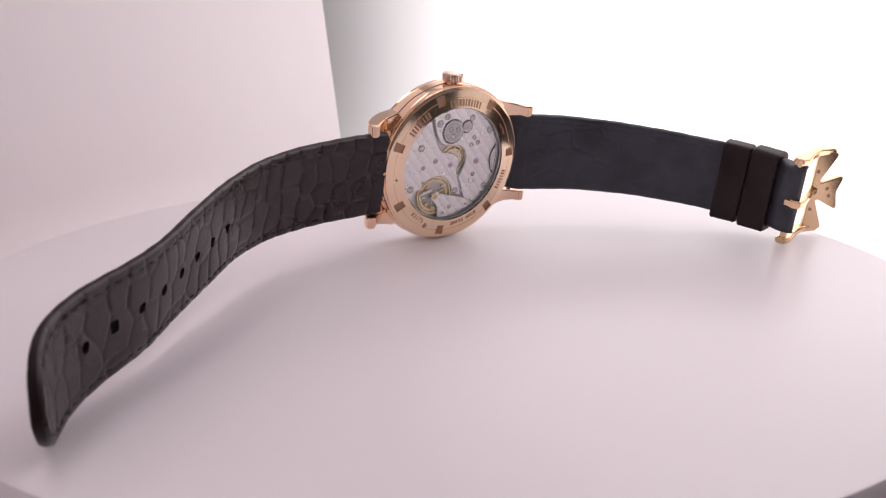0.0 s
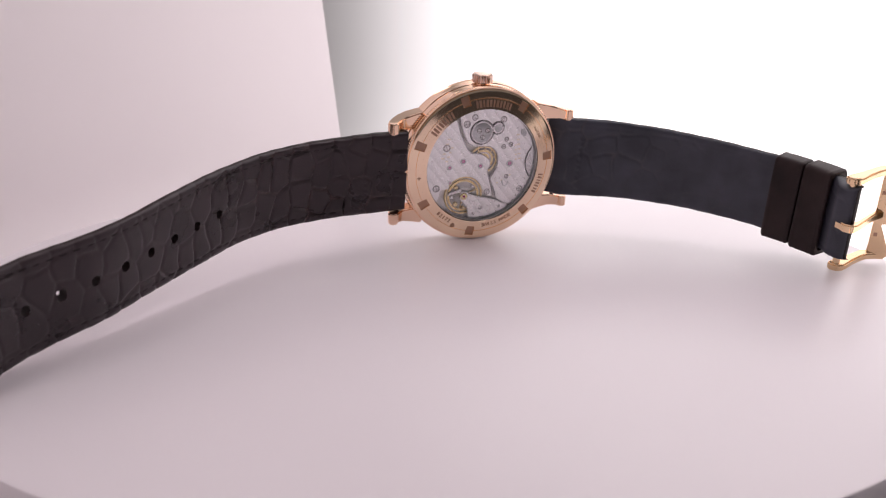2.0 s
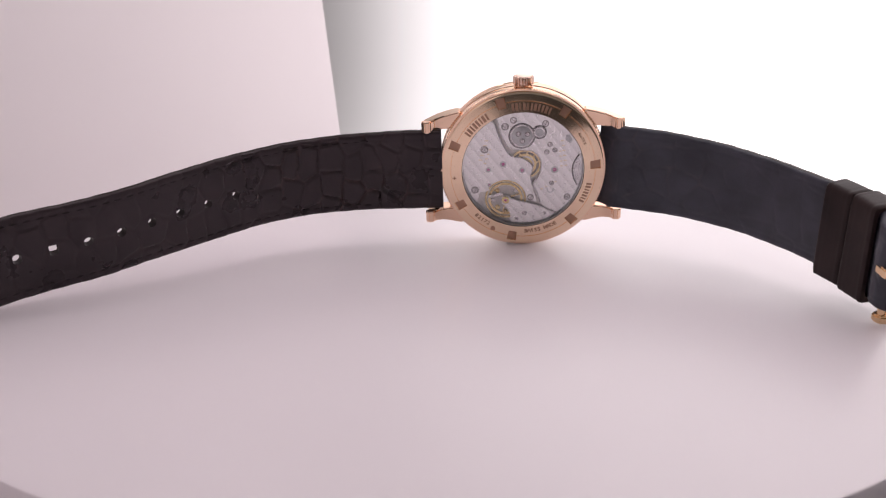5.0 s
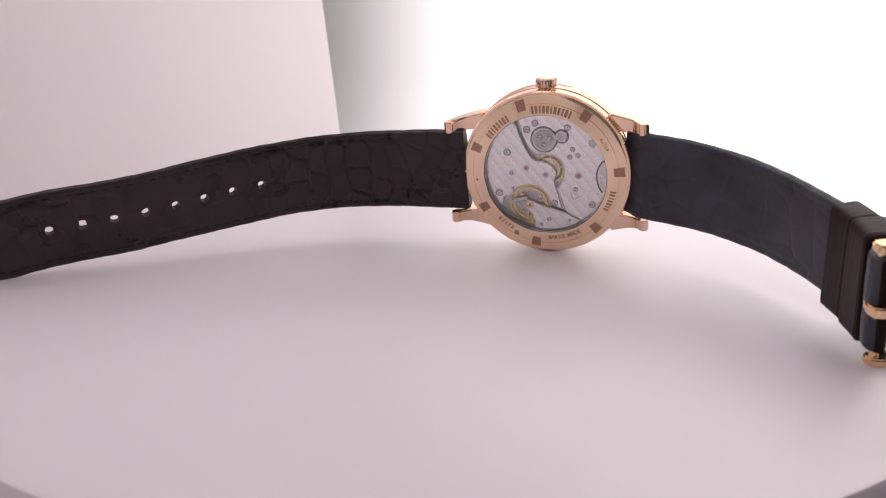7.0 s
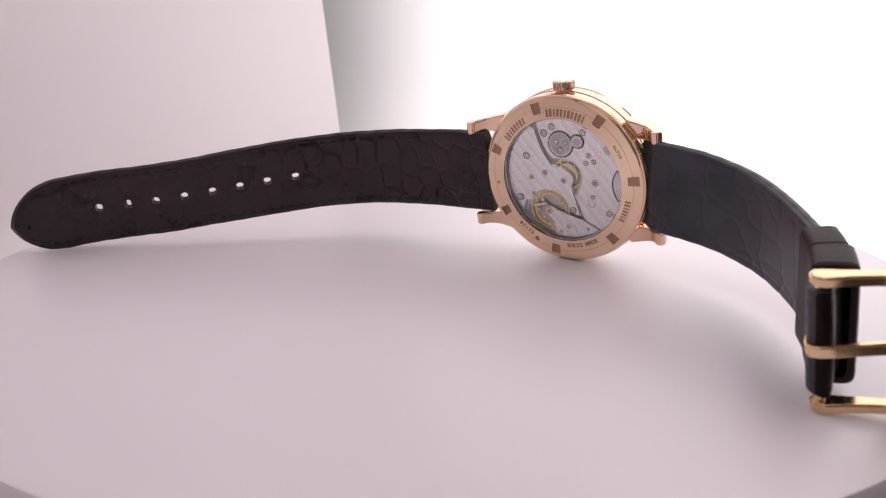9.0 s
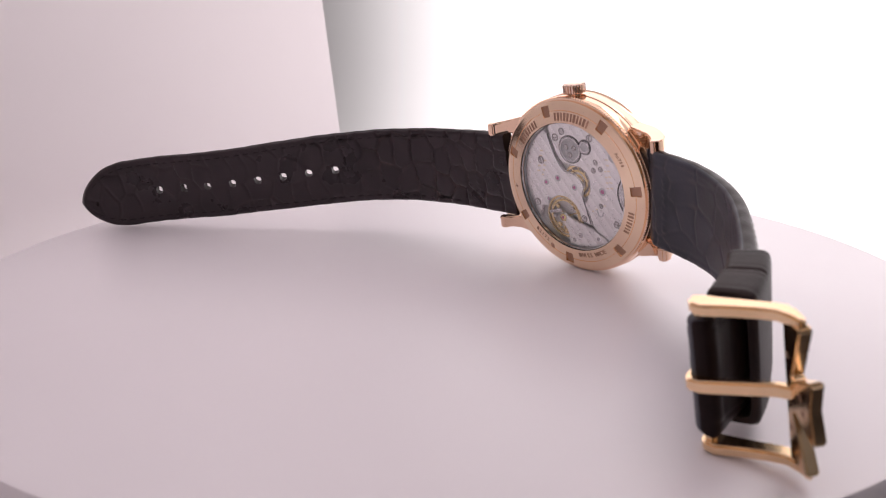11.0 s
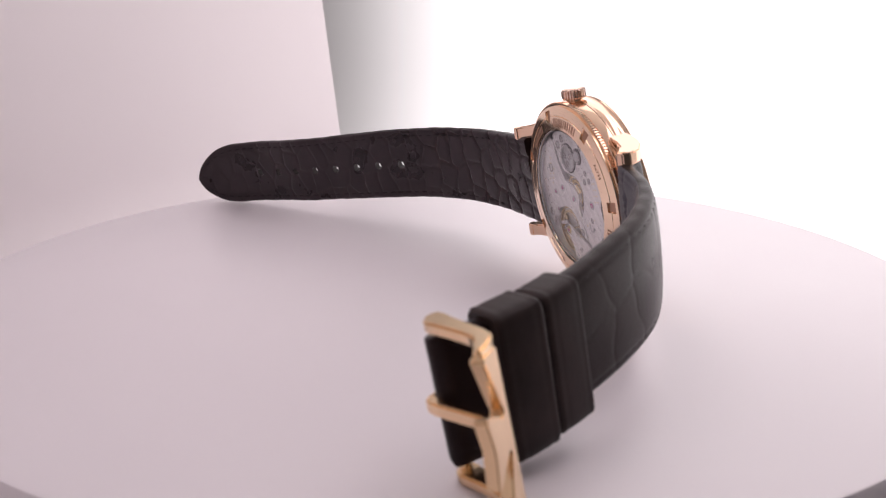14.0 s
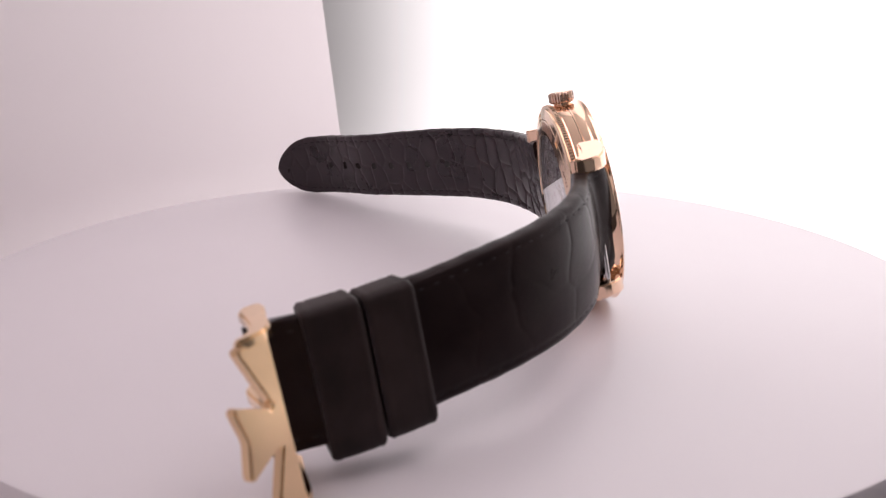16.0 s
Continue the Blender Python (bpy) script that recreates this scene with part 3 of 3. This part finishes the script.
head("hallmark", cone(prism([(hx - 0.5, hz - 0.55), (hx + 0.5, hz - 0.55), (hx + 0.5, hz + 0.3), (hx, hz + 0.65), (hx - 0.5, hz + 0.3)], -0.012, 0.01)), GOLD_DEEP, "small stamped hallmark", None, caseback)
px_, pz_ = mv(-14.6, -4.05)
for w, h in ((0.85, 0.22), (0.22, 0.85)):
    head("engraved_cross", cone(prism([(px_ - w / 2, pz_ - h / 2), (px_ + w / 2, pz_ - h / 2), (px_ + w / 2, pz_ + h / 2), (px_ - w / 2, pz_ + h / 2)], -0.012 - w * 0.002, 0.01)), GOLD_DEEP, "tiny engraved cross mark", None, caseback)
head("back_crystal", lathe([(0.01, -0.32), (13.1, -0.32), (13.28, -0.2), (13.28, 0.6), (0.01, 0.6)], 128), GLASS, "clear sapphire window", 30, caseback).visible_shadow = False
head("window_gasket", lathe([(13.12, 0.95), (13.3, 0.95), (13.3, 2.6), (13.12, 2.6)], 128), STEEL_DARK, "grey steel inner ring", 30, caseback)

# lugs: hooked bars that bend towards the back, with a cut across the tip
LUG = [(13.5, 2.2), (13.5, 5.9), (16.5, 6.2), (18.6, 5.6), (20.3, 4.2), (21.4, 2.4), (21.75, 0.9), (21.6, -0.1), (20.9, -0.5), (20.0, -0.2), (19.0, 1.0), (17.8, 1.9), (16.0, 2.2)]
for sx in (1, -1):
    for sz in (1, -1):
        lo, hi = sorted((sz * 9.35, sz * 11.65))
        bml = prism([(sx * x, y) for x, y in LUG], lo, hi, "XY", 0.28, 2)
        for vtx in bml.verts:
            if abs(vtx.co.z) > 10.5:
                vtx.co.z += sz * 0.24 * max(0.0, 20.0 - abs(vtx.co.x))
        head("lug", bml, GOLD, "polished rose gold lug", 40, case)
    part("spring_bar", tube([(sx * 19.4, 3.0, -9.5), (sx * 19.4, 3.0, 9.5)], 0.55, 10), STEEL, case, "steel spring bar", 40)
    for sz in (1, -1):
        lo, hi = sorted((sz * 9.25, sz * 11.75))
        head("lug_tip", prism([(sx * x, y) for x, y in ((19.4, 0.75), (21.85, 1.35), (21.8, 0.0), (21.1, -0.62), (20.0, -0.35))], lo, hi, "XY", 0.2, 2), GOLD, "squared lug tip", 40, case)

# crown
cr = bmesh.new()
rows = []
for i in range(96):
    a = 2 * math.pi * i / 96
    w = 1.0 if i % 4 in (0, 1) else 0.83
    rows.append([cr.verts.new((0.3 + r * math.cos(a), 3.5 + r * math.sin(a), z)) for r, z in ((0.02, 18.35), (1.8, 18.35), (2.1 * w, 18.5), (2.28 * w, 18.7), (2.28 * w, 19.95), (2.12 * w, 20.2), (1.65, 20.38), (1.5, 20.42), (0.02, 20.45))])
for i in range(96):
    A, B = rows[i], rows[(i + 1) % 96]
    for k in range(8):
        cr.faces.new((A[k], B[k], B[k + 1], A[k + 1]))
bmesh.ops.recalc_face_normals(cr, faces=cr.faces)
crown = head("crown", cr, GOLD_SOFT, "fluted rose gold winding crown", 30)
head("crown_tube", lathe([(0.02, 17.8), (1.5, 17.8), (1.5, 18.4), (0.02, 18.4)], 32, "Z"), GOLD, "", 30, crown).location = (0.0003, 0.0035, 0)

# ---- movement under the window ----
movement = head("movement", lathe([(0.01, 2.3), (13.25, 2.3), (13.25, 3.4), (0.01, 3.4)], 96), BASEPLATE, "hand-wound movement with striped rhodium bridges")


def rim(a0, a1, r=13.06, n=24):
    return [(r * math.cos(radians(a0 + (a1 - a0) * i / n)), r * math.sin(radians(a0 + (a1 - a0) * i / n))) for i in range(n + 1)]


def smooth_line(points, n=5):
    """Points on a Catmull-Rom curve."""
    out = []
    P = [Vector((*p, 0)) for p in points]
    for i in range(len(P) - 1):
        a, b, c, d = P[max(i - 1, 0)], P[i], P[i + 1], P[min(i + 2, len(P) - 1)]
        for k in range(n):
            t = k / n
            q = 0.5 * (2 * b + (c - a) * t + (2 * a - 5 * b + 4 * c - d) * t * t + (3 * b - a - 3 * c + d) * t ** 3)
            out.append((q.x, q.y))
    return out + [points[-1]]


LEFT_EDGE = [(-7.6, 9.2), (-6.9, 7.5), (-5.1, 4.6), (-3.0, 2.5), (-0.6, 2.4), (1.6, 1.4), (2.2, 0.2), (2.0, -1.5), (3.2, -4.2), (4.5, -7.0)]
RIGHT_EDGE = [(-7.0, 9.7), (-6.3, 7.9), (-4.6, 5.2), (-3.2, 4.3), (-1.0, 4.25), (1.5, 4.3), (3.4, 2.8), (4.0, 0.4), (3.5, -1.9), (3.0, -3.2), (4.0, -4.8), (5.2, -7.2)]
BAL = (-2.5, -7.9)
train = rim(132, 228, 13.06) + smooth_line([(-8.4, -7.0), (-7.0, -6.6), (-6.4, -6.2)], 3) + [(BAL[0] + 4.7 * math.cos(radians(a)), BAL[1] + 4.7 * math.sin(radians(a))) for a in range(155, 5, -8)] + [(4.3, -7.4)] + list(reversed(smooth_line(LEFT_EDGE)))
barrel = rim(-44, 125, 13.06, 40) + smooth_line(RIGHT_EDGE) + [(6.2, -8.2)]
cock = smooth_line([(-3.4, -7.2), (-2.3, -6.9), (-0.9, -7.4), (1.6, -7.75), (5.2, -8.15), (8.9, -9.2)], 4) + rim(-47, -92, 13.06, 12) + smooth_line([(-0.8, -11.4), (-1.6, -10.0), (-3.2, -8.8)], 4)


def bridge(name, outline, lo, hi, label):
    return head(name, prism([mv(*p) for p in outline], lo, hi, "XZ", 0.14, 2), RHODIUM, label, 40, movement)


bridge("train_bridge", train, 1.35, 2.28, "striped bridge over the gear train")
bridge("barrel_bridge", barrel, 1.30, 2.28, "striped bridge over the barrel")
bridge("balance_cock", cock, 1.25, 1.85, "striped balance cock")


def gear(name, x, z, r, teeth, lo, hi, material, label, hub=0.0):
    out = []
    for i in range(teeth * 4):
        a = 2 * math.pi * i / (teeth * 4)
        q = r if i % 4 in (0, 1) else r - 0.28
        out.append((q * math.cos(a), q * math.sin(a)))
    cx, cz = mv(x, z)
    g = head(name, prism([(cx + a, cz + b) for a, b in out], lo, hi, "XZ"), material, label, 30, movement)
    if hub:
        # flat dark disc in place of the shaded gap round the teeth
        part("wheel_recess", lathe([(0.01, 1.283), (r + 0.14, 1.283), (r + 0.2, 1.32), (0.01, 1.32)], 56), DARK_GAP, g, "dark disc painted as the shade under the teeth", 40).location = (cx * MM, 0, cz * MM)
        part("snailed_disc", lathe([(0.01, lo - 0.05), (hub * 0.94, lo - 0.05), (hub, lo + 0.02), (hub, lo + 0.1), (0.01, lo + 0.1)], 48), STEEL_DARK, g, "snailed grey steel face", 40).location = (cx * MM, 0, cz * MM)
    return g


gear("ratchet_wheel", -1.45, 7.5, 2.75, 44, 1.12, 1.3, STEEL, "grey steel ratchet wheel with fine teeth", 2.35)
gear("crown_wheel", 2.15, 8.9, 1.42, 20, 1.08, 1.3, STEEL, "small grey steel crown wheel", 0.95)
gear("centre_wheel", 0.5, 1.0, 3.5, 64, 1.85, 2.05, BRASS, "gilt centre wheel in the opening between the bridges")
wheel_at = Vector((mv(0.5, 1.0)[0] * MM, 0, mv(0.5, 1.0)[1] * MM))
for r0, r1, y, mat, what in ((2.45, 2.95, 1.83, GAP_GREY, "shaded groove in the wheel"), (1.55, 1.9, 1.82, STEEL, "bright steel ring in the wheel")):
    head("wheel_ring", lathe([(r0, y), (r1, y), (r1, y + 0.06), (r0, y + 0.06)], 48), mat, what, 40, movement).location = wheel_at
for a in range(10, 190, 36):
    spoke = [(q * math.cos(radians(a + w)), q * math.sin(radians(a + w))) for q, w in ((1.9, -4), (2.95, -2.5), (2.95, 2.5), (1.9, 4))]
    head("wheel_spoke", prism([(wheel_at.x / MM + p, wheel_at.z / MM + q) for p, q in spoke], 1.79, 1.85), BRASS, "gilt wheel spoke", None, movement)
for x, z, r in ((-0.02, -0.35, 0.62), (7.0, 0.9, 0.78), (-4.4, 0.4, 0.66), (-7.4, -1.4, 0.58), (-6.6, -4.9, 0.42)):
    cx, cz = mv(x, z)
    setting = head("jewel", lathe([(r * 0.55, 1.26), (r, 1.26), (r * 1.12, 1.36), (r * 0.55, 1.36)], 24), STEEL_DARK, "ruby bearing in a polished countersink", 40, movement)
    setting.location = (cx * MM, 0, cz * MM)
    part("ruby", lathe([(0.1, 1.22), (r * 0.5, 1.2), (r * 0.6, 1.34), (0.1, 1.34)], 20), RUBY, setting, "dark red ruby", 40)
    part("pivot", lathe([(0.01, 1.17), (0.14, 1.18), (0.14, 1.3), (0.01, 1.3)], 12), STEEL, setting, "", 40)


def screw(x, z, r, y, spin):
    cx, cz = mv(x, z)
    ob = head("screw", lathe([(0.01, y - 0.1), (r * 0.86, y - 0.1), (r, y - 0.02), (r, y + 0.15), (0.01, y + 0.15)], 24), STEEL, "polished slotted screw", 40, movement)
    ob.matrix_basis = Matrix.Translation((cx * MM, 0, cz * MM)) @ Matrix.Rotation(radians(spin), 4, "Y")
    part("countersink", lathe([(r * 1.02, y - 0.015), (r * 1.25, y - 0.03), (r * 1.3, y + 0.1), (r * 1.02, y + 0.1)], 24), GAP_GREY, ob, "shaded countersunk edge", 40)
    part("slot", prism([(-r * 0.85, -0.07), (r * 0.85, -0.07), (r * 0.85, 0.07), (-r * 0.85, 0.07)], y - 0.106, y - 0.05), GAP_GREY, ob)


for k, (x, z, r) in enumerate(((-5.4, 9.0, 0.55), (-3.85, 10.7, 0.5), (-9.0, 3.1, 0.55), (3.1, 11.0, 0.5), (4.9, 6.5, 0.38), (4.55, 4.7, 0.38), (6.2, 5.4, 0.38), (-9.6, -6.6, 0.55), (2.9, -6.4, 0.5),
                               (2.2, -10.4, 0.5), (10.9, -5.0, 0.5), (0.7, -12.0, 0.4), (6.7, -9.7, 0.36), (6.9, -2.3, 0.36))):
    screw(x, z, r * 1.2, 1.3, 37 * k)
for k, (x, z) in enumerate(((-2.3, 7.85), (-0.35, 8.1), (-1.2, 6.45))):
    screw(x, z, 0.48, 1.05, 50 * k)

# balance: gilt rim, spokes, hairspring, shock jewel
bx, bz = mv(*BAL)
balance = head("balance_wheel", lathe([(3.35, 1.95), (3.85, 1.95), (3.85, 2.2), (3.35, 2.2)], 72), BRASS, "gilt balance wheel with hairspring", 40, movement)
balance.location = (bx * MM, 0, bz * MM)
for a in (20, 140, 260):
    part("spoke", tube([(0, 2.05, 0), (3.4 * math.cos(radians(a)), 2.05, 3.4 * math.sin(radians(a)))], 0.16, 6), BRASS, balance)
part("hairspring", tube([((0.6 + 0.0016 * i) * math.cos(radians(i)), 1.92, (0.6 + 0.0016 * i) * math.sin(radians(i))) for i in range(0, 1300, 12)], 0.045, 5), STEEL_DARK, balance, "fine blued spiral spring")
part("shock_setting", lathe([(0.01, 1.16), (0.75, 1.16), (0.85, 1.22), (0.85, 1.8), (0.01, 1.8)], 28), BRASS, balance, "gilt shock setting", 40)
part("cap_jewel", lathe([(0.01, 1.1), (0.28, 1.12), (0.32, 1.2), (0.01, 1.2)], 16), RUBY, balance, "ruby cap jewel", 40)
ring_ = head("balance_ring", lathe([(4.25, 1.75), (4.55, 1.75), (4.6, 1.85), (4.6, 2.25), (4.25, 2.25)], 72), BRASS, "gilt recess ring round the balance", 40, movement)
ring_.location = (bx * MM, 0, bz * MM)
part("regulator", prism([mv(*p) for p in ((-3.2, -7.0), (-6.3, -8.2), (-6.6, -7.7), (-3.4, -6.2))], 1.5, 1.65, "XZ", 0.04, 1), STEEL, movement, "steel regulator index")

for k, (x, z, r) in enumerate(((-4.6, -6.2, 0.5), (-5.2, -8.6, 0.42), (-3.9, -10.2, 0.55), (-0.6, -5.6, 0.4), (-1.9, -10.9, 0.4))):
    cx, cz = mv(x, z)
    tw = head("timing_weight", lathe([(0.01, 1.72), (r * 0.8, 1.72), (r, 1.8), (r, 2.2), (0.01, 2.2)], 20), STEEL if k % 2 else BRASS, "small polished post in the balance well", 40, movement)
    tw.location = (cx * MM, 0, cz * MM)
for k, a in enumerate(range(200, 320, 24)):
    q = (BAL[0] + 5.3 * math.cos(radians(a)), BAL[1] + 5.3 * math.sin(radians(a)))
    if math.hypot(*q) < 12.2:
        cx, cz = mv(*q)
        head("well_step", prism([(cx - 0.8, cz - 0.35), (cx + 0.8, cz - 0.35), (cx + 0.6, cz + 0.35), (cx - 0.6, cz + 0.35)], 2.0, 2.28, "XZ", 0.06, 1), STEEL, "polished step in the balance well", 40, movement)
for name_, line_ in (("left_bevel", LEFT_EDGE), ("right_bevel", RIGHT_EDGE)):
    head(name_, tube([(mv(*p)[0], 1.42, mv(*p)[1]) for p in smooth_line(line_)], 0.13, 6), STEEL, "bright polished bridge bevel", 40, movement)
# recess at the rim, click spring, click
dip = [mv(*p) for p in smooth_line([(11.6, 5.3), (10.9, 3.6), (10.75, 1.8), (11.4, -0.2), (12.5, -1.8)], 5)] + [mv(*p) for p in rim(-8, 24, 12.85, 8)]
head("rim_recess", prism(dip, 1.2, 1.3, "XZ", 0.04, 1), STEEL, "polished crescent recess at the rim", 40, movement)
part("recess_edge", tube([(mv(*p)[0], 1.2, mv(*p)[1]) for p in smooth_line([(11.6, 5.3), (10.9, 3.6), (10.75, 1.8), (11.4, -0.2), (12.5, -1.8)], 5)], 0.14, 6), DARK_GAP, movement, "dark bevel of the recess")
head("click_spring", tube([(mv(*p)[0], 1.25, mv(*p)[1]) for p in smooth_line([(6.0, -3.3), (6.5, -4.4), (7.3, -4.4), (7.6, -3.4)], 5)], 0.12, 6), STEEL_DARK, "small curved click spring", 40, movement)
head("click", prism([mv(*p) for p in ((7.9, 9.2), (8.7, 9.4), (9.6, 8.3), (9.2, 7.5), (8.1, 8.0))], 1.15, 1.3, "XZ", 0.05, 1), STEEL_DARK, "grey steel click plate", 40, movement)
# faint gilt engraving on the bridges, kept as plain bars
for x, z, n, dx, dz, w in ((-9.5, 0.6, 5, 0.15, 1.15, 0.8), (-8.4, 0.0, 4, 0.2, 1.1, 0.6), (9.2, 2.3, 6, -0.35, 1.1, 0.7), (8.3, 2.0, 4, -0.3, 1.1, 0.5), (5.0, -4.0, 4, 0.9, 0.7, 0.5)):
    for i in range(n):
        cx, cz = mv(x + dx * i, z + dz * i)
        head("gilt_bar", prism([(cx - w / 2, cz - 0.12), (cx + w / 2, cz - 0.12), (cx + w / 2, cz + 0.12), (cx - w / 2, cz + 0.12)], 1.292, 1.32), GILT_FAINT, "tiny gilt engraved bar", None, movement)


def motions():
    """Turntable and watch turn together, clockwise from above, at a steady pace."""
    times = [0.5 * k for k in range(33)]
    turn = [(t, Matrix.Rotation(radians(43.964 - 7.4736 * t), 4, "Z")) for t in times]
    walk(turntable, turn)
    walk(watch, [(t, m @ BASE) for t, m in turn])


motions()
